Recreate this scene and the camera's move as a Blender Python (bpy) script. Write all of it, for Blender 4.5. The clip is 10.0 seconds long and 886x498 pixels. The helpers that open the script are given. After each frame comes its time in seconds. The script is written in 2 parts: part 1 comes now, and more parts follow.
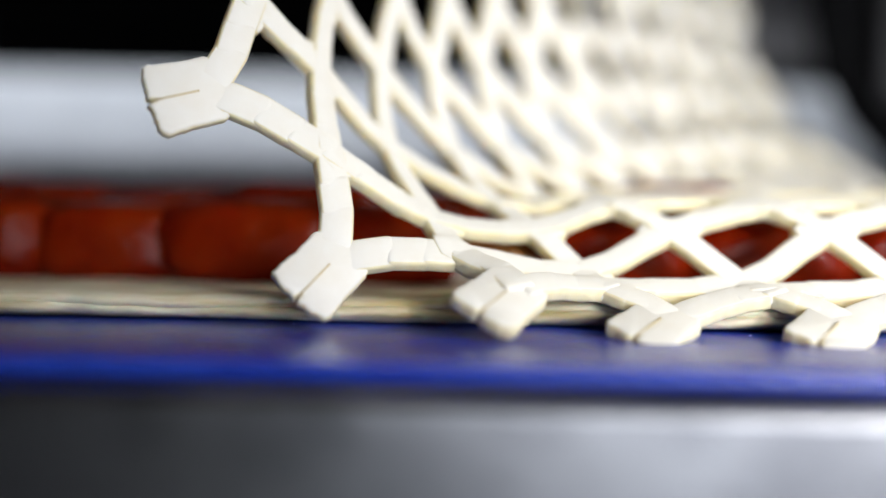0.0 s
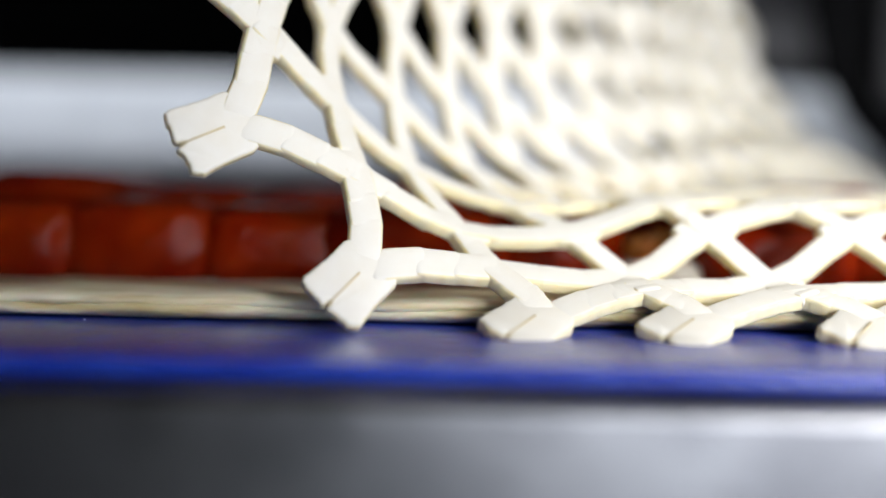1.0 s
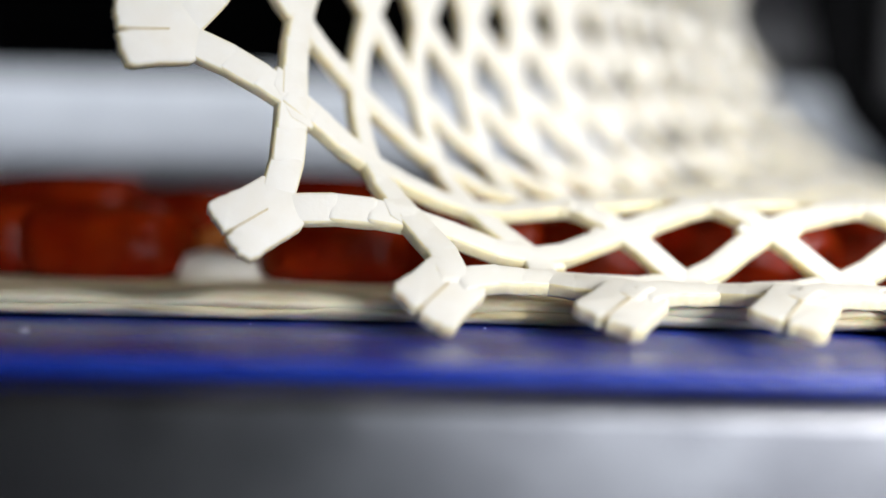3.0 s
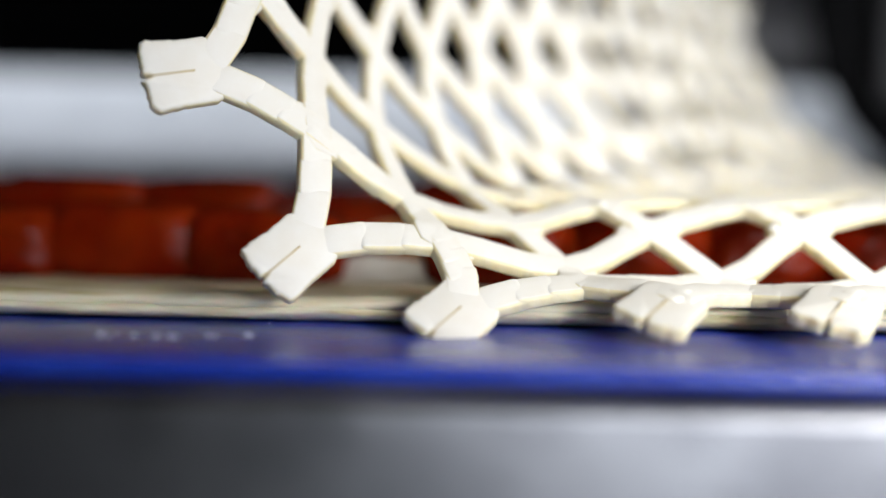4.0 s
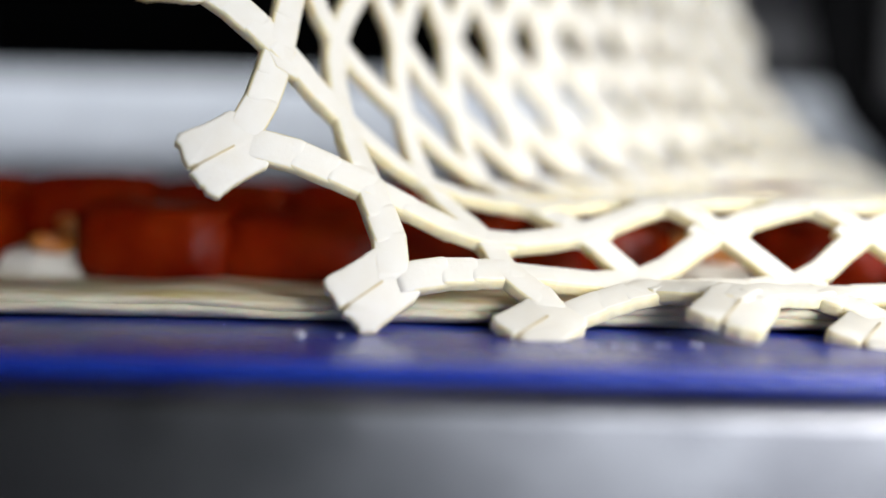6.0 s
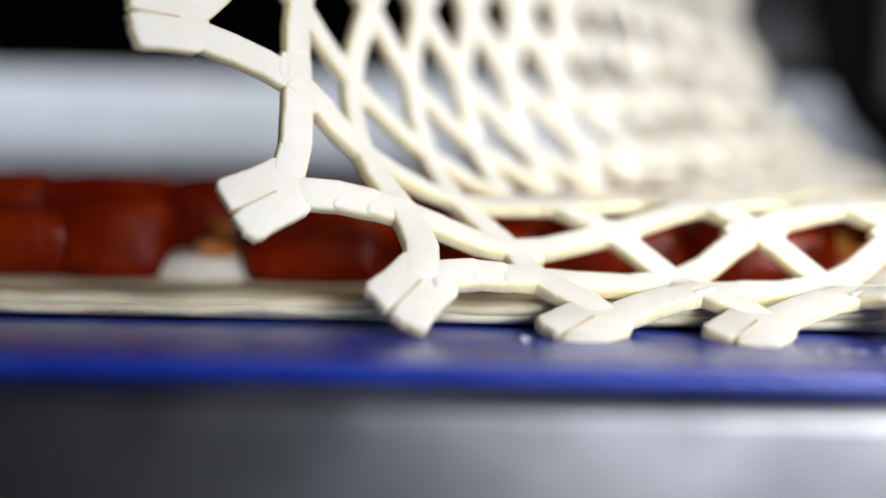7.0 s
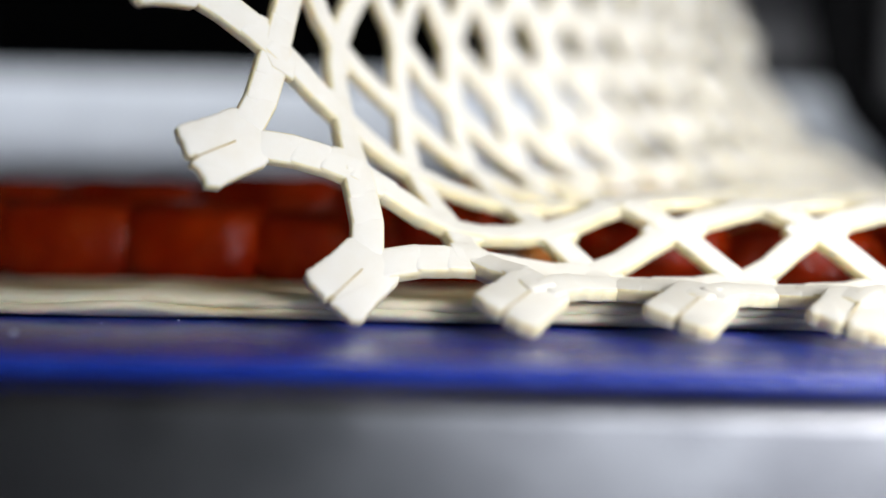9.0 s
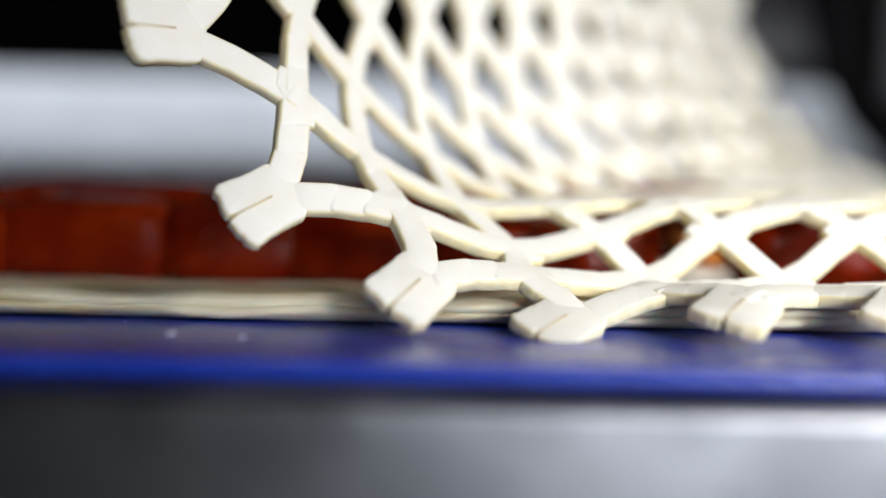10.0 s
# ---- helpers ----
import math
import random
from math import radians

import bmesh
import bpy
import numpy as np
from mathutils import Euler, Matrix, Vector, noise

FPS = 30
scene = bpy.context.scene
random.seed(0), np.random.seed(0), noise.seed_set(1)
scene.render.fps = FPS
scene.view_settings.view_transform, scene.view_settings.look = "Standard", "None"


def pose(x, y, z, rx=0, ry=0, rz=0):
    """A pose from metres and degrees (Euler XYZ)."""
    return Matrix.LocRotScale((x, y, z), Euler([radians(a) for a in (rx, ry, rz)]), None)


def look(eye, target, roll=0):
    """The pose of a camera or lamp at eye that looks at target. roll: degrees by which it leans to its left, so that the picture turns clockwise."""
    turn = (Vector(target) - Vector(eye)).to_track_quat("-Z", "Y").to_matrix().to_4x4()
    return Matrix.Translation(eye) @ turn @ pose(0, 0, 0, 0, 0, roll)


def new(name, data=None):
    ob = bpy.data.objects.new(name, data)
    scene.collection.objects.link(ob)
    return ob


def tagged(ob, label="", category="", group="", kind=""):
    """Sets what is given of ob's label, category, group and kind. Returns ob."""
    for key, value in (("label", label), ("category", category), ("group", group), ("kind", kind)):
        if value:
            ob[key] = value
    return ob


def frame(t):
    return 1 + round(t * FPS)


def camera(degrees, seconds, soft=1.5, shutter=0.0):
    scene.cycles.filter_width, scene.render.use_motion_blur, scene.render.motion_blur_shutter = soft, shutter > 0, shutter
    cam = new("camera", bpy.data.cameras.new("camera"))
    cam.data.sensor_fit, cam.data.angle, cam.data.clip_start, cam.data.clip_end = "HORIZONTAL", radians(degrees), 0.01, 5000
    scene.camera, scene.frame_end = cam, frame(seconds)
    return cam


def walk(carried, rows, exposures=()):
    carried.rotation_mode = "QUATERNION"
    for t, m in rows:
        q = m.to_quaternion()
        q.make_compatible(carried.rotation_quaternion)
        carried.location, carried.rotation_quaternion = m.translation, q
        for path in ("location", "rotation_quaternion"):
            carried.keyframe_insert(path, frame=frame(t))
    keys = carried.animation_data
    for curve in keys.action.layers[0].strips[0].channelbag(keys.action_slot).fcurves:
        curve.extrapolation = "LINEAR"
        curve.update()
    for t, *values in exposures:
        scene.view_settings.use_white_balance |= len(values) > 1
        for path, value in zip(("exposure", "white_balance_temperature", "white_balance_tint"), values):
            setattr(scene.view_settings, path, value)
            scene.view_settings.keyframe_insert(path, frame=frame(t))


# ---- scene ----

MM = 0.001
BELT = 0.046          # belt speed, metres a second
FALL = 0.050          # speed of the hanging sheet, metres a second

# ---- camera: a close lens that stands still beside the belt ----
cam = camera(53.0, 10.0, 1.5)
cam.data.dof.use_dof = True
cam.data.dof.focus_distance = 0.203
cam.data.dof.aperture_fstop = 2.1
EYE, AIM = (0.0, -0.190, 0.025), (0.0, 0.0, 0.0186)
walk(cam, [(0.0, look(EYE, AIM, 1.25)), (10.0, look(EYE, AIM, 1.25))])

# ---- world, lamps ----
world = bpy.data.worlds.new("world")
scene.world = world
world.use_nodes = True
world.node_tree.nodes["Background"].inputs[0].default_value = (0.85, 0.82, 0.78, 1)
world.node_tree.nodes["Background"].inputs[1].default_value = 0.032


def lamp(name, eye, target, size, size_y, watts, colour):
    data = bpy.data.lights.new(name, "AREA")
    data.shape, data.size, data.size_y, data.energy, data.color = "RECTANGLE", size, size_y, watts, colour
    ob = new(name, data)
    ob.matrix_world = look(eye, target)
    return ob


key = lamp("work_lamp", (0.41, -0.21, 0.29), (0.06, 0.03, 0.03), 0.14, 0.12, 0.25, (1.0, 0.985, 0.97))
key.data.spread = radians(72)
# low fill added to brighten the pastry base under the landed lattice
front = lamp("front_fill", (0.33, -0.42, 0.11), (0.16, 0.03, 0.01), 0.22, 0.14, 0.27, (1.0, 0.985, 0.97))
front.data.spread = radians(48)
# unseen fill added to brighten the white rail and the cover above it
back = lamp("rail_fill", (-0.13, 0.33, 0.27), (-0.13, 0.50, 0.09), 0.90, 0.04, 0.44, (0.92, 0.96, 1.0))
back.data.spread = radians(75)
# unseen fill added to light only the pale panel that the steel reflects
hall = lamp("reflector_fill", (0.88, -1.15, 0.9), (0.88, -2.0, -0.1), 1.4, 0.3, 44.0, (0.93, 0.96, 1.0))
hall.data.spread = radians(75)
scene.view_settings.exposure = 0.0


# ---- materials ----
def material(name, colour, rough=0.5, metal=0.0, spots=None, scale=60.0, bump=0.0, bump_scale=400.0, mix=(0.35, 0.65), depth=0.0005, stretch=(1, 1, 1), **sockets):
    m = bpy.data.materials.new(name)
    m.use_nodes = True
    t = m.node_tree
    b = t.nodes["Principled BSDF"]
    b.inputs["Base Color"].default_value = (*colour, 1)
    b.inputs["Roughness"].default_value = rough
    b.inputs["Metallic"].default_value = metal
    for key, value in sockets.items():
        b.inputs[key.replace("_", " ")].default_value = value
    place = t.nodes.new("ShaderNodeTexCoord")
    if spots:
        n = t.nodes.new("ShaderNodeTexNoise")
        n.inputs["Scale"].default_value, n.inputs["Detail"].default_value = scale, 6
        r = t.nodes.new("ShaderNodeValToRGB")
        r.color_ramp.elements[0].position, r.color_ramp.elements[1].position = mix
        r.color_ramp.elements[0].color, r.color_ramp.elements[1].color = (*colour, 1), (*spots, 1)
        grain = t.nodes.new("ShaderNodeMapping")
        grain.inputs["Scale"].default_value = stretch
        t.links.new(place.outputs["Object"], grain.inputs["Vector"])
        t.links.new(grain.outputs["Vector"], n.inputs["Vector"])
        t.links.new(n.outputs["Fac"], r.inputs["Fac"])
        t.links.new(r.outputs["Color"], b.inputs["Base Color"])
    if bump:
        n = t.nodes.new("ShaderNodeTexNoise")
        n.inputs["Scale"].default_value, n.inputs["Detail"].default_value = bump_scale, 5
        k = t.nodes.new("ShaderNodeBump")
        k.inputs["Strength"].default_value, k.inputs["Distance"].default_value = bump, depth
        t.links.new(place.outputs["Object"], n.inputs["Vector"])
        t.links.new(n.outputs["Fac"], k.inputs["Height"])
        t.links.new(k.outputs["Normal"], b.inputs["Normal"])
        t.links.new(k.outputs["Normal"], b.inputs["Coat Normal"])
    return m


DOUGH = material("raw_dough", (0.88, 0.855, 0.785), 0.65, 0, (0.86, 0.82, 0.725), 140, 0.12, 900)
CUT = material("cut_dough", (0.90, 0.82, 0.58), 0.65, 0, (0.86, 0.76, 0.48), 220, 0.25, 700, Subsurface_Weight=0.7, Subsurface_Scale=0.002, Subsurface_Radius=(1.0, 0.9, 0.65))
BASE = material("pastry_base_dough", (0.74, 0.68, 0.51), 0.6, 0, (0.52, 0.43, 0.21), 90, 0.4, 500, (0.46, 0.66), stretch=(0.3, 1.0, 3.0), Subsurface_Weight=0.3, Subsurface_Scale=0.003)
JAM = material("red_jelly_fruit", (0.12, 0.0026, 0.0006), 0.2, 0, (0.23, 0.018, 0.0015), 40, 0.8, 260, depth=0.0012, Subsurface_Weight=0.6, Subsurface_Scale=0.006, Specular_IOR_Level=0.06, Coat_Weight=0.12, Coat_Roughness=0.02)
PULP = material("orange_fruit_pulp", (0.45, 0.12, 0.015), 0.3, 0, (0.60, 0.26, 0.06), 90, 0.4, 250, Coat_Weight=0.4)
BLUE = material("blue_belt", (0.011, 0.034, 0.37), 0.26, 0, (0.020, 0.054, 0.44), 60, 0.35, 260, depth=0.0003)
STEEL = material("brushed_steel", (0.31, 0.31, 0.325), 0.34, 1.0, (0.17, 0.17, 0.185), 28, 0.25, 160, (0.38, 0.66), depth=0.0004)
WHITE = material("white_plastic", (0.72, 0.75, 0.80), 0.4, 0, (0.66, 0.69, 0.74), 20)
BLACK = material("black_machine_paint", (0.003, 0.003, 0.0035), 0.8, 0, (0.005, 0.005, 0.0055), 15, Specular_IOR_Level=0.08)
BLACK_STRIP = material("worn_dark_paint", (0.022, 0.022, 0.024), 0.6, 0, (0.03, 0.03, 0.032), 15)
GREY = material("dark_grey_paint", (0.55, 0.54, 0.56), 0.5, 0, (0.49, 0.48, 0.50), 15)
CRUMB = material("flour_crumb", (0.55, 0.55, 0.60), 0.7)
# darker dough tone that paints the shade inside a tip's slit
SLIT_SHADE = material("slit_shade", (0.62, 0.52, 0.31), 0.8)


# ---- mesh helpers ----
def part(name, bm, mats, parent=None, label="", smooth=False):
    me = bpy.data.meshes.new(name)
    bmesh.ops.recalc_face_normals(bm, faces=bm.faces)
    bm.to_mesh(me)
    bm.free()
    for m in mats if isinstance(mats, (list, tuple)) else [mats]:
        me.materials.append(m)
    for p in me.polygons:
        p.use_smooth = smooth
    ob = new(name, me)
    if parent:
        ob.parent = parent
    if label:
        ob["label"] = label
    return ob


def box(bm, x0, x1, y0, y1, z0, z1, bevel=0.0, segments=2):
    r = bmesh.ops.create_cube(bm, size=1, matrix=Matrix.Translation(((x0 + x1) / 2, (y0 + y1) / 2, (z0 + z1) / 2)) @ Matrix.Diagonal((x1 - x0, y1 - y0, z1 - z0, 1)))
    if bevel:
        edges = {e for v in r["verts"] for e in v.link_edges}
        bmesh.ops.bevel(bm, geom=list(edges), offset=bevel, segments=segments, affect="EDGES", profile=0.5)


def slab(outline, thick, soft, joints=()):
    """A flat piece with that outline, rounded at its rims but for the joints (edges i to i + 1, which meet the next piece); the cut sides take the second material."""
    bm = bmesh.new()
    pts = [Vector(p) for p in outline]
    n = len(pts)
    rings = []
    for z, inset in ((-thick / 2, soft), (-thick / 2 + 0.3 * soft, 0.3 * soft), (-thick / 2 + soft, 0), (thick / 2 - soft, 0), (thick / 2 - 0.3 * soft, 0.3 * soft), (thick / 2, soft)):
        ring = []
        for i, p in enumerate(pts):
            a, b = (p - pts[i - 1]).normalized(), (pts[(i + 1) % n] - p).normalized()
            if i in joints:
                b = a
            elif (i - 1) % n in joints:
                a = b
            side = Vector((-(a.y + b.y), a.x + b.x))
            side = side.normalized() if side.length > 1e-6 else Vector((-a.y, a.x))
            ring.append(bm.verts.new((*(p + side * inset), z)))
        rings.append(ring)
    for k in range(5):
        for i in range(n):
            f = bm.faces.new((rings[k][i], rings[k][(i + 1) % n], rings[k + 1][(i + 1) % n], rings[k + 1][i]))
            f.material_index = 1 if k in (1, 2, 3) else 0
            f.smooth = i not in joints
    bm.faces.new(rings[5])
    bm.faces.new(rings[0][::-1])
    return bm


# ---- how the sheet falls and settles: seconds since a tip passed its mark, then mm across, away and up ----
PATHS = {
    "TIP": [(-0.20, -65.9, 7.0, 60.4), (0.00, -62.3, 7.0, 48.8), (0.20, -56.9, 6.0, 37.2), (0.40, -50.6, 5.0, 25.9), (0.60, -44.0, 4.0, 15.4), (0.80, -35.9, 2.7, 6.8), (0.90, -30.2, 2.0, 5.1), (1.00, -24.8, 1.3, 4.4), (1.20, -15.3, 0.0, 2.8), (1.40, -5.2, 0.0, 1.9), (1.60, 4.7, 0.0, 1.3), (1.88, 17.5, 0.0, 0.9), (2.40, 41.4, 0.0, 0.9)],
    "FORK": [(-0.37, -58.8, 14.0, 69.6), (-0.27, -55.6, 14.0, 64.9), (-0.10, -51.6, 14.0, 57.8), (0.00, -49.4, 14.0, 53.4), (0.20, -44.2, 13.7, 44.9), (0.44, -36.2, 13.3, 32.0), (0.61, -31.0, 12.9, 24.3), (0.75, -25.2, 12.0, 20.6), (0.88, -19.7, 11.1, 18.2), (1.00, -13.9, 10.3, 15.9), (1.15, -7.8, 9.3, 13.2), (1.40, 3.7, 9.0, 9.4), (1.60, 13.4, 9.0, 7.0), (1.88, 26.4, 9.0, 5.3), (2.40, 50.3, 9.0, 4.9)],
    "L1": [(-0.40, -48.0, 22.0, 75.1), (-0.20, -43.4, 22.0, 66.3), (0.06, -37.9, 21.9, 54.6), (0.17, -34.8, 21.7, 50.0), (0.44, -27.6, 21.3, 39.5), (0.60, -21.6, 21.0, 34.4), (0.74, -16.1, 20.3, 28.8), (1.07, -1.9, 18.7, 20.6), (1.33, 7.9, 17.3, 14.1), (1.64, 19.8, 17.0, 11.3), (1.94, 33.3, 17.0, 9.7), (2.24, 47.2, 17.0, 9.0), (2.54, 61.0, 17.0, 8.7)],
    "L2": [(-0.30, -37.4, 33.5, 75.2), (0.00, -31.3, 33.5, 59.7), (0.20, -26.7, 33.2, 50.6), (0.44, -20.8, 32.6, 40.9), (0.61, -15.0, 31.5, 34.1), (0.87, -1.6, 29.1, 24.2), (1.19, 14.4, 26.8, 18.2), (1.49, 28.4, 26.0, 13.4), (1.78, 41.8, 26.0, 11.2), (2.08, 55.7, 26.0, 10.5), (2.38, 69.6, 26.0, 10.4)],
    "L3": [(-0.33, -31.6, 45.5, 78.2), (0.05, -25.4, 45.5, 61.1), (0.47, -13.5, 44.3, 41.5), (0.73, -2.2, 40.7, 32.0), (1.07, 15.2, 36.4, 24.2), (1.33, 27.2, 35.0, 21.8), (1.63, 40.3, 35.0, 21.9), (1.93, 53.0, 35.0, 22.6), (2.23, 66.3, 35.0, 23.1), (2.53, 80.1, 35.0, 23.5)],
    "L4": [(-0.30, -22.1, 58.0, 80.5), (0.04, -17.4, 58.0, 63.0), (0.28, -10.5, 57.5, 50.7), (0.55, -0.6, 54.9, 37.9), (0.87, 13.2, 48.4, 29.2), (1.19, 26.6, 44.0, 28.4), (1.49, 39.2, 44.0, 28.9), (1.78, 52.4, 44.0, 29.4), (2.08, 66.3, 44.0, 29.7)],
}
# seconds at which each tip passes the mark
TIPS = [-4.95, -4.15, -3.30, -2.45, -1.60, -0.86, 0.015, 0.85, 1.655, 2.50, 3.29, 4.10, 4.90, 5.76, 6.57, 7.345, 8.05, 8.78, 9.545, 10.29,
        11.05, 11.83, 12.6, 13.4]
AHEAD = {7: 0.0016, 8: 0.0010, 18: 0.0020, 11: 0.0010, 12: 0.0012, 13: 0.0012, 14: 0.0038, 15: 0.0027, 16: 0.0022, 17: 0.0010}   # tips that run before or after the rest, metres
LEAN = {12: -0.0040}   # tips that swing out more as they fall, metres
LEVELS = 22           # nodes across the sheet
NEAR = 12             # levels built strand by strand
FLAT = (0, 1, 2, 3, 5, 9, 11, 12, 16)   # tips that lie flat on the belt; the others stand off it


def glide(rows, t):
    """A smooth curve through the rows, straight on at both ends."""
    if t <= rows[0][0]:
        return Vector(rows[0][1:]) * MM + Vector((0, 0, FALL)) * (rows[0][0] - t)
    if t >= rows[-1][0]:
        return Vector(rows[-1][1:]) * MM + Vector((BELT, 0, 0)) * (t - rows[-1][0])
    k = next(i for i in range(len(rows) - 1) if rows[i + 1][0] >= t)
    slopes = []
    for i in (k, k + 1):
        a, b = rows[max(i - 1, 0)], rows[min(i + 1, len(rows) - 1)]
        s = (Vector(b[1:]) - Vector(a[1:])) / (b[0] - a[0])
        if i == 0:
            s = Vector((0, 0, -FALL / MM))
        if i == len(rows) - 1:
            s = Vector((BELT / MM, 0, 0))
        slopes.append(s)
    h = rows[k + 1][0] - rows[k][0]
    x = (t - rows[k][0]) / h
    return (Vector(rows[k][1:]) * (1 + 2 * x) * (1 - x) ** 2 + slopes[0] * h * x * (1 - x) ** 2
            + Vector(rows[k + 1][1:]) * x * x * (3 - 2 * x) + slopes[1] * h * x * x * (x - 1)) * MM


def ease(a, b, t):
    x = min(max((t - a) / (b - a), 0), 1)
    return x * x * (3 - 2 * x)


def far_path(t):
    """The wide bend of the far edge, as far as it differs from the near one in x and z."""
    r, start = 0.110, -1.35
    a = min(max((t - start) * 0.048 / r, 0), math.pi / 2)
    on = max(t - start - r * math.pi / 2 / 0.048, 0) * BELT
    return Vector((-0.021 + r * (1 - math.cos(a)) + on, 0, 0.035 + r * (1 - math.sin(a)) + max(start - t, 0) * FALL))


def level(j, t):
    """The place of a node of that level, t seconds after its mark."""
    if j < 4:
        low = math.floor(j)
        names = ("FORK", "L1", "L2", "L3", "L4")
        p = glide(PATHS[names[low]], t)
        return p if j == low else p.lerp(glide(PATHS[names[low + 1]], t), j - low)
    p = glide(PATHS["L4"], t)
    n = j - 4
    p.z += ease(0.4, 1.5, t) * MM * np.interp(j, (4, 5, 6, 9), (0, 0.8, 2.0, 5.0))
    # the rows rise a little away from the near edge while they hang
    p.z += 0.0017 * n * (1 - ease(0.2, 1.1, t))
    q = far_path(t)
    k = ease(6, LEVELS + 2, j)
    p.x, p.z = p.x + (q.x - p.x) * k, p.z + (q.z - p.z) * k
    return p + Vector((0.0068 * n + 0.000085 * n * n, 0.0088 * n, 0))


def mark(i, j):
    """The mark of node i of level j: whole rows on even levels, half rows between on odd ones."""
    return TIPS[i] if j % 2 == 0 else (TIPS[i] + TIPS[i + 1]) / 2


def stray(i, j, k):
    """A small steady irregularity of each node."""
    return noise.noise((i * 1.73 + 0.31, j * 2.17 + 0.57, k * 5.3))


def sink(i, s):
    """One tip that stood off the belt sinks on to it late."""
    return 1 - ease(1.8, 2.4, s) if i == 4 else 1


def node(i, j, t):
    s = t - mark(i, j)
    p = level(j, s + 0.03 * stray(i, j, 1))
    p += Vector((0.0006 * stray(i, j, 2), 0.0008 * stray(i, j, 3), 0.0005 * stray(i, j, 4)))
    if j == 0:
        if i not in FLAT:
            p += Vector((0.0042, -0.002, 0.0046)) * ease(0.9, 1.6, s) * sink(i, s)
        p.x += AHEAD.get(i, 0)
    elif j == 1:
        p.x += (AHEAD.get(i, 0) + AHEAD.get(i + 1, 0)) / 2
    return p


def tip_end(i, t):
    s = t - TIPS[i]
    p = glide(PATHS["TIP"], s)
    if i not in FLAT:
        p += Vector((0.0012, -0.0085, 0.0022)) * ease(0.9, 1.5, s) * sink(i, s)
    p.x += LEAN.get(i, 0) * ease(0.2, 0.6, s) * (1 - ease(1.0, 1.5, s))
    p += Vector((AHEAD.get(i, 0) * 0.6, -0.003 * ease(6.0, 7.0, TIPS[i]) * (1 - 0.6 * ease(0.8, 1.8, s)), 0))
    return p


def face(j, s):
    """The way that the sheet faces at that level."""
    flow = level(j, s + 0.2) - level(j, s - 0.2)
    across = level(j + 1, s) - level(max(j - 1, 0), s)
    return flow.cross(across).normalized()


def frame_of(origin, along, other):
    """A pose with x along, and z square to along and other."""
    x = along.normalized()
    z = x.cross(other).normalized()
    return Matrix.Translation(origin) @ Matrix((x, z.cross(x), z)).transposed().to_4x4()


def times_for(first, last):
    """Close rows while a piece turns, wide ones before and after."""
    rows = [0.0]
    t = 0.0
    while t < 9.95:
        fine = first - 0.2 < t < last + 0.2
        t = round(t + (0.1 if fine else 0.5), 1)
        rows.append(min(t, 10.0))
    return rows


keyed = []


def plan(ob, first, last, place):
    keyed.append((ob, [(t, place(t)) for t in times_for(first, last)]))


# ---- structure ----
def structure(name, bm, mat, label, category):
    return tagged(part(name, bm, mat), label, category, kind="structure")


bm = bmesh.new()
box(bm, -1.6, 1.2, -0.0385, 0.40, -0.0036, 0.0, 0.0017, 5)
belt = structure("conveyor_belt", bm, BLUE, "glossy blue plastic conveyor belt carrying the pastry", "conveyor belt")

bm = bmesh.new()
box(bm, -1.6, 1.6, -0.047, -0.020, -0.12, -0.0040, 0.0034, 6)
structure("side_rail", bm, STEEL, "brushed steel side rail under the blue belt", "rail")

bm = bmesh.new()
box(bm, -1.2, 1.2, 0.49, 0.56, 0.056, 0.1325, 0.018, 6)
structure("guard_rail", bm, WHITE, "pale white plastic guard rail behind the belt", "guard rail")

bm = bmesh.new()
box(bm, -3.5, 3.5, 1.80, 1.82, -0.9, 1.5)
structure("wall_back", bm, BLACK, "black painted machine housing behind the line", "wall")

bm = bmesh.new()
rim = [(0.199, 0.70), (0.199, 0.15), (0.206, 0.116), (0.222, 0.086), (0.246, 0.060), (0.60, 0.045), (0.60, 0.70)]
ends = [[bm.verts.new((x, y, z)) for x, z in rim] for y in (0.295, 0.310)]
for k in range(len(rim)):
    bm.faces.new((ends[0][k - 1], ends[0][k], ends[1][k], ends[1][k - 1]))
bm.faces.new(ends[0])
bm.faces.new(ends[1])
structure("side_plate", bm, BLACK, "black machine side plate with a cut-away lower corner", "machine plate")
bm = bmesh.new()
box(bm, 0.230, 0.40, 0.282, 0.2945, 0.092, 0.7, 0.004)
structure("cover_strip", bm, BLACK_STRIP, "dark grey cover strip on the black plate", "machine plate")
bm = bmesh.new()
box(bm, 0.22, 1.0, 0.60, 0.62, 0.168, 0.9, 0.004)
structure("machine_cover", bm, GREY, "dark grey machine cover above the white rail", "machine cover")
bm = bmesh.new()
box(bm, -3.5, 3.5, -2.5, 1.82, -0.92, -0.90)
structure("floor", bm, BLACK, "dark grey factory floor under the line", "floor")
# unseen pale panel, added to give the steel rail its bright right-hand reflection
bm = bmesh.new()
box(bm, 0.075, 2.5, -2.02, -2.0, -0.9, 1.5)
structure("front_reflector", bm, WHITE, "unseen pale panel reflected in the steel rail", "wall")

# unseen black panel, added so that the left of the rail reflects dark
bm = bmesh.new()
box(bm, -3.5, 0.065, -2.02, -2.0, -0.9, 0.9)
structure("front_dark_panel", bm, BLACK, "unseen black panel reflected in the left of the steel rail", "wall")

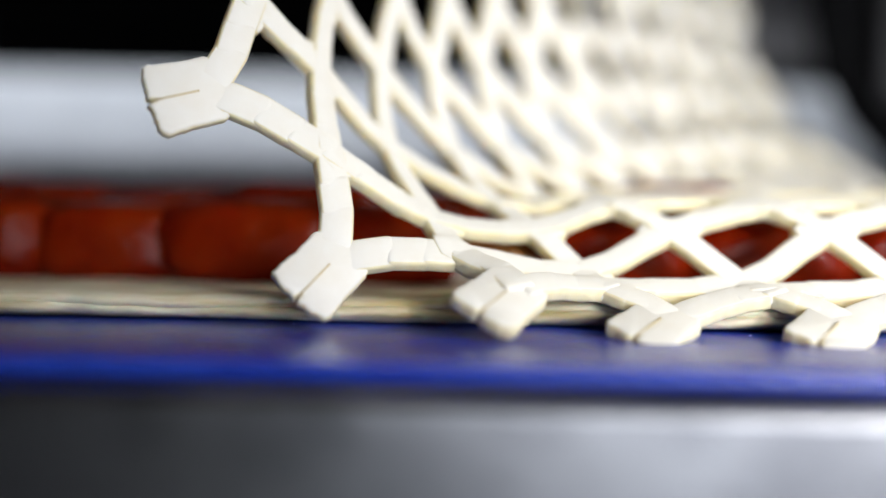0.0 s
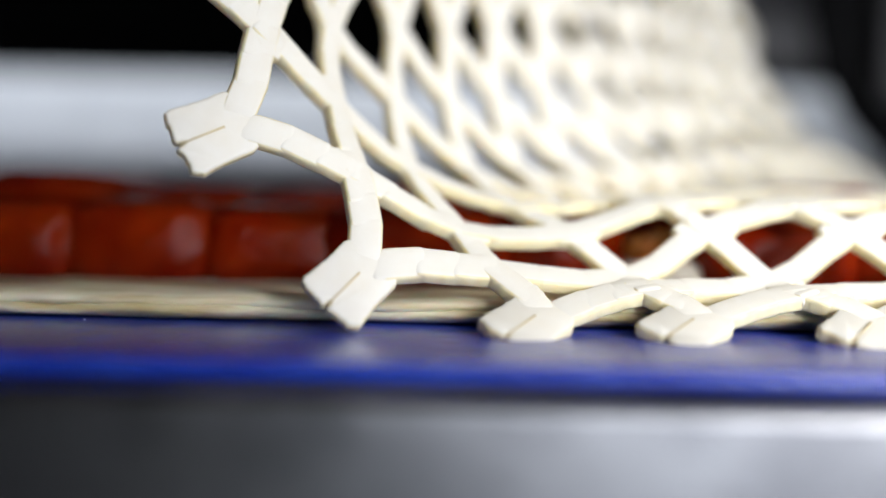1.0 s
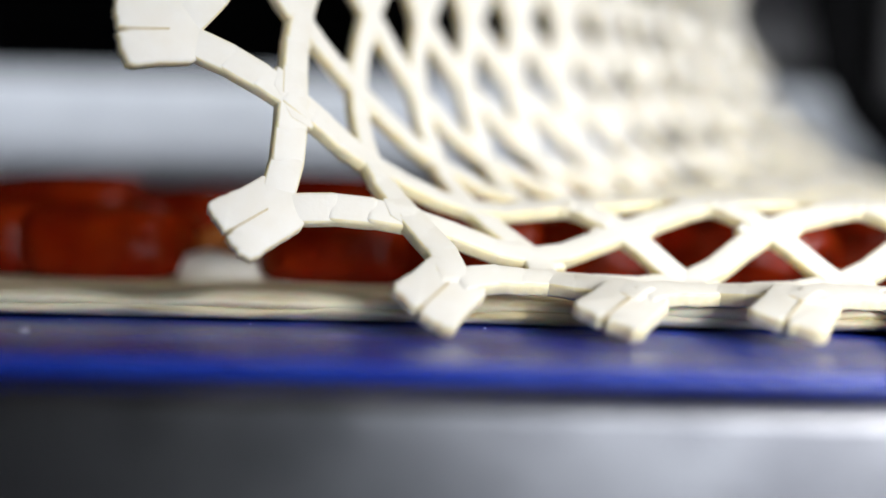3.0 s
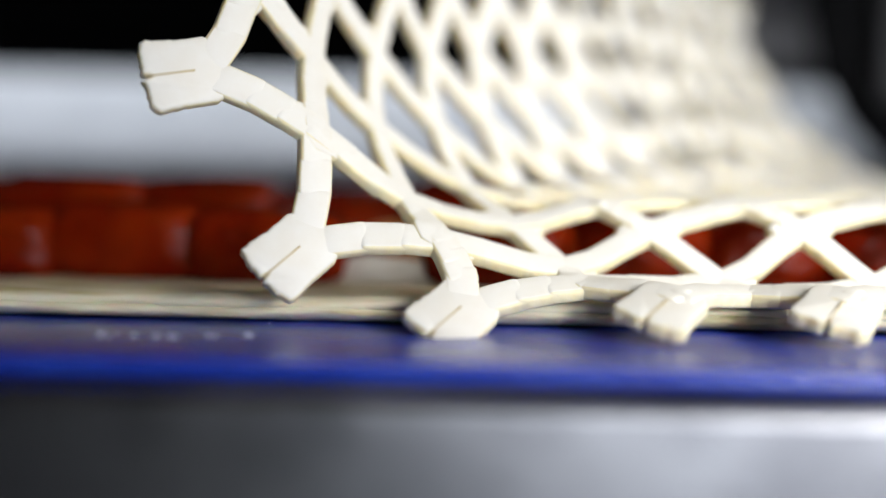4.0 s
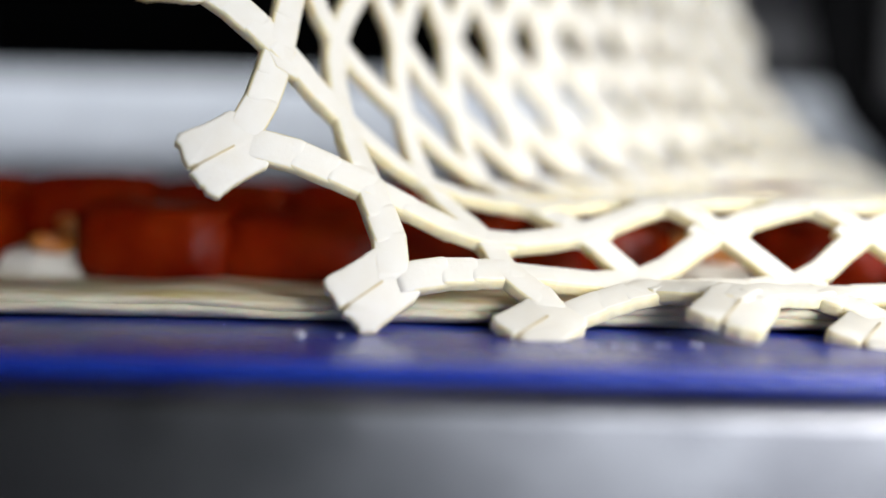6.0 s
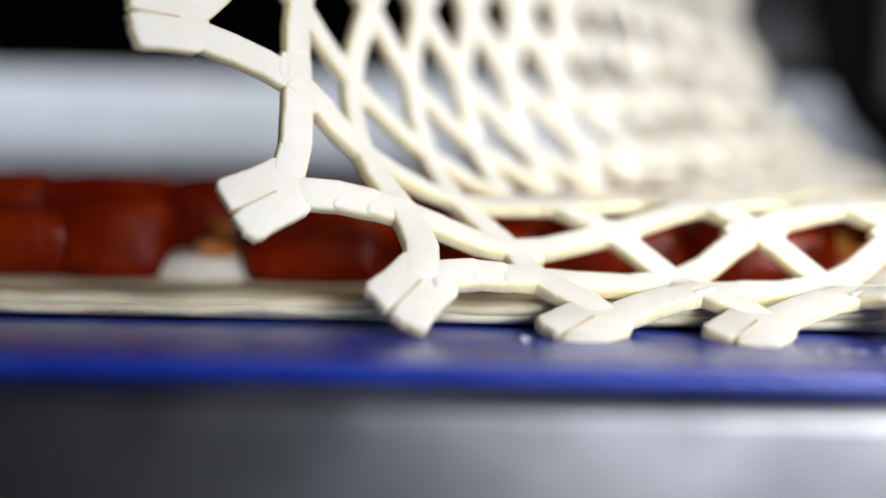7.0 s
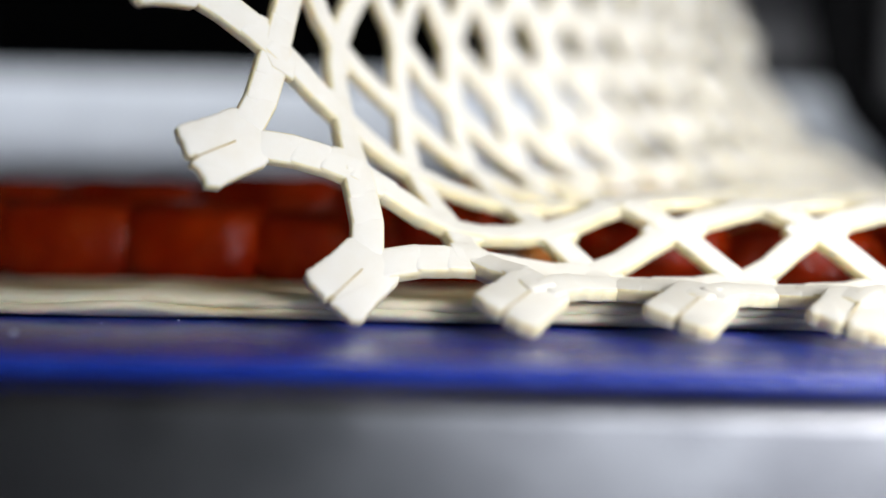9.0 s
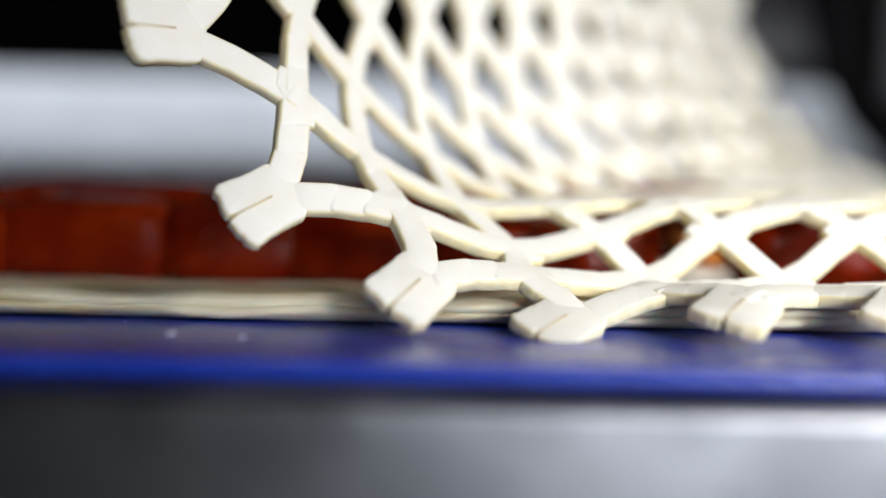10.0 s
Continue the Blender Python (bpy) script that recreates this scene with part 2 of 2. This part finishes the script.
# ---- the pastry base under the fruit ----
def pastry_base():
    thing = tagged(new("bottom_pastry"), "long layered raw dough base lying on the blue belt", "pastry")
    for k, (z0, z1, y0) in enumerate(((0.0004, 0.0046, 0.0150), (0.0021, 0.0066, 0.0156))):
        bm = bmesh.new()
        nx = 500
        rings = []
        for i in range(nx + 1):
            x = -0.75 + 1.15 * i / nx
            e = y0 + 0.0022 * noise.noise((x * 25, k * 7.3, 0)) + 0.0009 * noise.noise((x * 120, k * 3.1, 5))
            dz = 0.0012 * noise.noise((x * 40, k * 11.0, 9))
            h = z1 - z0
            prof = [(e + 0.0045, z0), (e + 0.0008, z0 + 0.30 * h), (e, z0 + 0.55 * h), (e + 0.0011, z0 + 0.80 * h), (e + 0.0060, z0 + 0.97 * h), (0.10, z1), (0.243, z1), (0.245, z0)]
            rings.append([bm.verts.new((x, y, z + (dz if q not in (0, 7) else 0))) for q, (y, z) in enumerate(prof)])
        for a, b in zip(rings, rings[1:]):
            for q in range(8):
                bm.faces.new((a[q], a[(q + 1) % 8], b[(q + 1) % 8], b[q]))
        bm.faces.new(rings[0])
        bm.faces.new(rings[-1])
        part("dough_layer", bm, BASE, thing, smooth=True)
    keyed.append((thing, [(t, pose(BELT * t, 0, 0)) for t in (0.0, 5.0, 10.0)]))


pastry_base()


# ---- the fruit ----
def lump(seed, sx, sy, sz, square=0.86):
    bm = bmesh.new()
    bmesh.ops.create_icosphere(bm, subdivisions=4, radius=1)
    for v in bm.verts:
        d = v.co.normalized()
        r = 1 + 0.05 * noise.noise(d * 1.4 + Vector((seed, 0, 0))) + 0.045 * noise.noise(d * 3.5 + Vector((0, seed, 0))) + 0.02 * noise.noise(d * 8 + Vector((0, 0, seed)))
        p = Vector((math.copysign(abs(d.x) ** (1 - 0.67 * square), d.x), math.copysign(abs(d.y) ** (1 - 0.45 * square), d.y), math.copysign(abs(d.z) ** (1 - 0.54 * square), d.z))) * r
        v.co = Vector((p.x * sx, p.y * sy, max(p.z, -0.85) * sz))
    return bm


def fruit():
    rng = random.Random(4)
    gaps = (-0.199, -0.389, 0.016)
    for row, (y, high) in enumerate(((0.069, 0.0215), (0.103, 0.0290), (0.138, 0.0285), (0.172, 0.0275), (0.205, 0.0265))):
        x = -0.70
        while x < 0.32:
            long = rng.uniform(0.038, 0.052)
            c = x + long / 2
            if row == 0:
                g = next((g for g in gaps if x < g + 0.011 and x + long > g - 0.011), None)
                if g is not None:
                    if g - 0.011 - x > 0.014:
                        long = g - 0.011 - x
                        c = x + long / 2
                    else:
                        x = g + 0.011
                        continue
            tall = high * rng.uniform(0.9, 1.08)
            ob = part("fruit_piece", lump(rng.uniform(0, 99), long * 0.53, 0.0185, tall * 0.56), JAM, smooth=True)
            tagged(ob, "glossy dark red jellied fruit piece on raw dough", "fruit", "fruit filling")
            z = 0.0064 + tall * 0.56 * 0.83
            yy = y + rng.uniform(-0.002, 0.003)
            turn = rng.uniform(-6, 6)
            keyed.append((ob, [(t, pose(c + BELT * t, yy, z, 0, 0, turn)) for t in (0.0, 5.0, 10.0)]))
            x += long * 0.88


fruit()


def pulp():
    """Orange pulp and a fold of dough in the gaps between fruit pieces."""
    rng = random.Random(9)
    for g in (-0.199, -0.389, 0.016):
        fold = part("dough_fold", lump(g * 40, 0.0165, 0.010, 0.0062, 0.25), DOUGH, smooth=True)
        tagged(fold, "low fold of raw dough between fruit pieces", "pastry", "dough folds")
        keyed.append((fold, [(t, pose(g + BELT * t, 0.066, 0.0088)) for t in (0.0, 5.0, 10.0)]))
        for k in range(3):
            ob = part("pulp_piece", lump(rng.uniform(0, 99), rng.uniform(0.009, 0.013), 0.006, rng.uniform(0.0025, 0.004), 0.3), PULP, smooth=True)
            tagged(ob, "small orange fruit pulp piece between red fruit", "fruit pulp", "orange pulp")
            x, y = g + rng.uniform(-0.008, 0.008), 0.066 + 0.008 * k
            z, turn, tilt = 0.0140 + 0.0024 * k, rng.uniform(0, 180), rng.uniform(-25, 25)
            keyed.append((ob, [(t, pose(x + BELT * t, y, z, 0, tilt, turn)) for t in (0.0, 5.0, 10.0)]))


pulp()


def crumbs():
    """Flour crumbs that ride on the belt in front of the pastry."""
    rng = random.Random(21)
    spots = [(-0.241 + rng.uniform(-0.018, 0.018), -0.010 + rng.uniform(-0.003, 0.003), rng.uniform(0.0003, 0.0007)) for k in range(16)]
    spots += [(-0.305, -0.008, 0.0013), (-0.297, -0.006, 0.0006), (-0.515, -0.010, 0.0010), (-0.50, -0.012, 0.0006), (-0.62, -0.008, 0.0009)]
    spots += [(rng.uniform(-0.62, 0.10), rng.uniform(0.006, 0.017), rng.uniform(0.00015, 0.0003)) for k in range(14)]
    for x, y, r in spots:
        bm = bmesh.new()
        bmesh.ops.create_icosphere(bm, subdivisions=2, radius=r)
        for v in bm.verts:
            v.co *= 1 + 0.3 * noise.noise(v.co * 900 + Vector((x * 50, y * 50, 0)))
            v.co.z *= 0.6
        ob = tagged(part("flour_crumb", bm, CRUMB, smooth=True), "tiny white flour crumb on the blue belt", "crumb", "flour crumbs")
        keyed.append((ob, [(t, pose(x + BELT * t, y, r * 0.45)) for t in (0.0, 5.0, 10.0)]))


crumbs()


# ---- the lattice sheet ----
WIDE, THICK = 0.0078, 0.0035


def bar_mesh(length, thick, wide, root=False):
    """A length of strand with softly rounded rims and round ends, which lie inside the next length."""
    bm = bmesh.new()
    r, h, c = wide / 2, thick / 2, 0.0009
    x = length / 2
    rings = []
    start = ((-x - 0.0050, 0.50), (-x - 0.0034, 0.72), (-x - 0.0018, 0.88), (-x - 0.0002, 0.97), (-x + 0.0012, 1), (-x + 0.0016, 1)) if root else ((-x - 0.0017, 0.25), (-x - 0.0014, 0.60), (-x - 0.0009, 0.85), (-x - 0.0004, 0.95), (-x + 0.0001, 0.985), (-x + 0.0007, 1), (-x + 0.0011, 1))
    for px, k in start + ((x - 0.0011, 1), (x - 0.0007, 1), (x - 0.0001, 0.985), (x + 0.0004, 0.95), (x + 0.0009, 0.85), (x + 0.0014, 0.60), (x + 0.0017, 0.25)):
        ring = []
        for sy, sz in ((1, 1), (-1, 1), (-1, -1), (1, -1)):
            steps = (0, 1, 2, 3) if sy == sz else (3, 2, 1, 0)
            for q in steps:
                a = math.pi / 2 * q / 3
                ring.append(bm.verts.new((px, sy * (r - c + c * math.cos(a)) * (0.72 + 0.28 * k), sz * (h - c + c * math.sin(a)) * k)))
        rings.append(ring)
    n = len(rings[0])
    for a, b in zip(rings, rings[1:]):
        for q in range(n):
            f = bm.faces.new((a[q], a[(q + 1) % n], b[(q + 1) % n], b[q]))
            side = abs(sum(v.co.y for v in f.verts)) / 4 > (r - c * 0.35) * 0.97
            f.material_index = 1 if side else 0
    bm.faces.new(rings[0])
    bm.faces.new(rings[-1][::-1])
    return bm


def web_mesh():
    """The dough that fills the corners where two strands cross; x along the sheet's way."""
    u, w = 0.0086, 0.0043
    pts = [(a * u, b * w) for a, b in ((1, 0), (0.86, 0.32), (0.50, 0.95), (0, 1), (-0.50, 0.95), (-0.86, 0.32), (-1, 0), (-0.86, -0.32), (-0.50, -0.95), (0, -1), (0.50, -0.95), (0.86, -0.32))]
    return slab(pts, THICK * 0.86, 0.0007)


def tip_mesh(seed):
    """The forked end of two strands: a stub with a slit, in its plane from the fork (0, 0) towards +x."""
    n, h = 0.0183, 0.0083
    pts = [(-0.0012, 0.0), (-0.0014, -0.0024), (0.0002, -0.0060), (0.0035, -h * 0.93), (n * 0.6, -h * 0.93), (n - 0.0020, -h * 1.0), (n - 0.0007, -h * 0.93), (n - 0.0001, -h * 0.80), (n + 0.0006, -0.0006),
           (n - 0.0022, 0.0), (n + 0.0002, 0.0006), (n - 0.0004, h * 0.82), (n - 0.0009, h * 0.93), (n - 0.0022, h * 0.99), (n * 0.55, h * 0.92), (0.0035, h * 0.93), (0.0002, 0.0060), (-0.0014, 0.0024)]
    fine = []
    for a, b in zip(pts, pts[1:] + pts[:1]):
        a, b = Vector(a), Vector(b)
        steps = max(1, round((b - a).length / 0.0009))
        fine += [a.lerp(b, k / steps) for k in range(steps)]
    # torn, slightly ragged rims, most of all at the end
    for p in fine:
        amount = 0.00022 + 0.0006 * ease(0.014, 0.0183, p.x)
        if abs(p.y) > 0.0012:
            p.x += amount * noise.noise((p.x * 700, p.y * 700, seed * 3.7))
            p.y += amount * noise.noise((p.x * 600, p.y * 600, seed * 5.9 + 20))
    bm = slab(fine, THICK + 0.0002, 0.0008)
    for v in bm.verts:
        # thins towards the strands, which grow out of it
        v.co.z *= 0.60 + 0.40 * ease(-0.0036, 0.0055, v.co.x)
    for f in bm.faces:
        if f.calc_center_median().x < 0.0025:
            f.material_index = 0
    return bm


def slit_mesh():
    # a thin proud strip, not a cut; its colour stands for the slit's shade
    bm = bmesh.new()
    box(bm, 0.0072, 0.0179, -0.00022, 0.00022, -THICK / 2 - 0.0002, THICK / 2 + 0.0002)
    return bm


def lattice():
    sheet = tagged(new("pastry_lattice"), "cream-coloured raw dough lattice sheet hanging and settling over the fruit", "pastry lattice")
    rows = len(TIPS) - 1

    def spans(i, j):
        return mark(i, j) - 0.7, mark(i, j) + 2.4

    shared = {}

    def piece(name, key, make, mats):
        if key not in shared:
            ob = part(name, make(), mats, sheet)
            for p in ob.data.polygons:
                p.use_smooth = True
            shared[key] = ob.data
            return ob
        ob = new(name, shared[key])
        ob.parent = sheet
        return ob

    # tips
    for i in range(2, rows - 2):
        ob = piece("tip", ("tip", i % 5), lambda: tip_mesh(i % 5), [DOUGH, CUT])

        def put(t, i=i):
            f, e = node(i, 0, t), tip_end(i, t)
            flow = node(i - 1, 1, t) - node(i, 1, t)
            return frame_of(f, e - f, -flow)
        plan(ob, *spans(i, 0), put)
        slit_strip = piece("slit", "slit", slit_mesh, SLIT_SHADE)
        slit_strip.parent = ob
    # strands: each in short lengths that follow the bend
    for j in range(NEAR):
        cuts = 3 if j < 4 else 2 if j < 6 else 1
        for i in range(2, rows - 2):
            for side in (0, 1):
                # from node (i, j) to the next level: side 0 ahead, side 1 behind
                def chain(t, i=i, j=j, side=side):
                    """The nodes before, at both ends of and after this strand."""
                    k, out = i, []
                    for d in (0, 1):
                        out.append(node(k, j + d, t))
                        k = (k - 1 + side) if (j + d) % 2 == 0 else (k + side)
                    out.append(node(k, j + 2, t))
                    if j == 0:
                        flow = (node(i - 1, 1, t) - node(i, 1, t)).normalized()
                        shift = (tip_end(i, t) - out[0]).normalized() * 0.014
                        p = out[0] + flow * (0.0036 if side == 0 else -0.0036) + shift * 0.05
                        out = [p + shift, p] + out[1:]
                    else:
                        k = (i + 1 - side) if j % 2 else (i - side)
                        out.insert(0, node(k, j - 1, t))
                    return out

                def along(t, x, chain=chain):
                    a, b, c, d = chain(t)
                    m0, m1 = (c - a) / 2, (d - b) / 2
                    return b * (1 + 2 * x) * (1 - x) ** 2 + m0 * x * (1 - x) ** 2 + c * x * x * (3 - 2 * x) + m1 * x * x * (x - 1)

                for n in range(cuts):
                    lift = side * 0.00005
                    x0, x1 = n / cuts, (n + 1) / cuts
                    m = mark(i, j)
                    spread = sorted((along(m + d, x1) - along(m + d, x0)).length for d in (-0.3, 0.0, 0.3, 0.6, 0.9, 1.2, 1.6, 2.2))
                    mixed = spread[-1] * 0.25 + spread[4] * 0.75 if side else spread[-1] * 0.4 + spread[-3] * 0.6
                    mixed = spread[4] if j == 0 else mixed
                    mixed *= 0.85 if side and n in (0, cuts - 1) and j else 1
                    want = math.ceil(mixed * 2000) / 2000
                    wide = WIDE * (1.0 if j == 0 else 0.92 if j == 1 else 0.84 if j == 2 else 0.82 if j < 6 else 0.94 if j < 8 else 1.10 if j < 10 else 1.25) * (1 + 0.035 * round(3 * stray(i, j * 2 + side, 7)))
                    ob = piece("strand", (want, lift, wide, j + n == 0), lambda: bar_mesh(want, THICK - lift, wide, j + n == 0), [DOUGH, CUT])

                    def put(t, i=i, j=j, along=along, x0=x0, x1=x1, side=side):
                        p, q = along(t, x0), along(t, x1)
                        k = (x0 + x1) / 2
                        late = mark(i, j) + (0.41 * k if side else -0.41 * k)
                        up = face(j, t - late) * (1 - k) + face(j + 1, t - late) * k
                        if j == 0:
                            # the first length lies in the plane of its tip
                            f = node(i, 0, t)
                            flat = (tip_end(i, t) - f).cross(node(i - 1, 1, t) - node(i, 1, t)).normalized()
                            up = flat * (1 - k) ** 2 + up * (1 - (1 - k) ** 2)
                        x = (q - p).normalized()
                        y = up.cross(x).normalized()
                        return Matrix.Translation((p + q) / 2) @ Matrix((x, y, x.cross(y))).transposed().to_4x4()
                    plan(ob, *spans(i, j), put)
    # the webs at the crossings
    for j in range(1, 6):
        for i in range(2, rows - 3):
            ob = piece("crossing", "web", web_mesh, [DOUGH, CUT])

            def put(t, i=i, j=j):
                s = t - mark(i, j)
                up = face(j, s)
                x = (level(j, s + 0.2) - level(j, s - 0.2)).normalized()
                y = up.cross(x).normalized()
                return Matrix.Translation(node(i, j, t)) @ Matrix((x, y, x.cross(y))).transposed().to_4x4()
            plan(ob, *spans(i, j), put)
    # the far part, row by row, in three widths
    for i in range(2, rows - 2):
        for half in (0, 1):
            for low, high in ((NEAR, 15), (15, 18), (18, LEVELS)):
                ob = piece("lattice_row", ("row", half, low, high), lambda: far_mesh(half, low, high), [DOUGH, CUT])
                ob["kind"] = "stuff"

                def put(t, i=i, half=half, low=low, high=high):
                    mid = (low + high) / 2
                    other = (TIPS[i] + TIPS[i + 1]) / 2 if not half else (TIPS[i - 1] + TIPS[i]) / 2
                    a, b = level(mid, t - TIPS[i]), level(mid, t - other)
                    s = t - (TIPS[i] + other) / 2
                    return frame_of((a + b) / 2, level(high, s) - level(low, s), (b - a) if half else (a - b))
                plan(ob, mark(i, 0) - 1.0, mark(i, 0) + 2.6, put)
    return sheet


def far_mesh(half, low, high):
    """Strands of one half row, x across the sheet, y along its way."""
    out = bmesh.new()
    mid = (low + high) / 2
    q, u = (level(high, 0.3) - level(low, 0.3)).length / (high - low) * 1.02, 0.0208
    r = WIDE * 0.72
    for j in range(low, high):
        a, b = (j - mid) * q, (j + 1 - mid) * q
        ya, yb = (u / 2, -u / 2) if (j % 2 == 0) == (half == 0) else (-u / 2, u / 2)
        d = Vector((b - a, yb - ya)).normalized()
        n = Vector((-d.y, d.x)) * r
        p0, p1 = Vector((a, ya)) - d * 0.003, Vector((b, yb)) + d * 0.003
        lower = [out.verts.new((*v, -THICK / 2)) for v in (p0 - n, p1 - n, p1 + n, p0 + n)]
        upper = [out.verts.new((*v, THICK / 2)) for v in (p0 - n, p1 - n, p1 + n, p0 + n)]
        out.faces.new(lower[::-1])
        out.faces.new(upper)
        for k in range(4):
            f = out.faces.new((lower[k], lower[(k + 1) % 4], upper[(k + 1) % 4], upper[k]))
            f.material_index = 1
    return out


lattice()


def motions():
    keyed.append((belt, [(t, pose(BELT * t, 0, 0)) for t in (0.0, 5.0, 10.0)]))
    for ob, rows in keyed:
        walk(ob, rows)


motions()
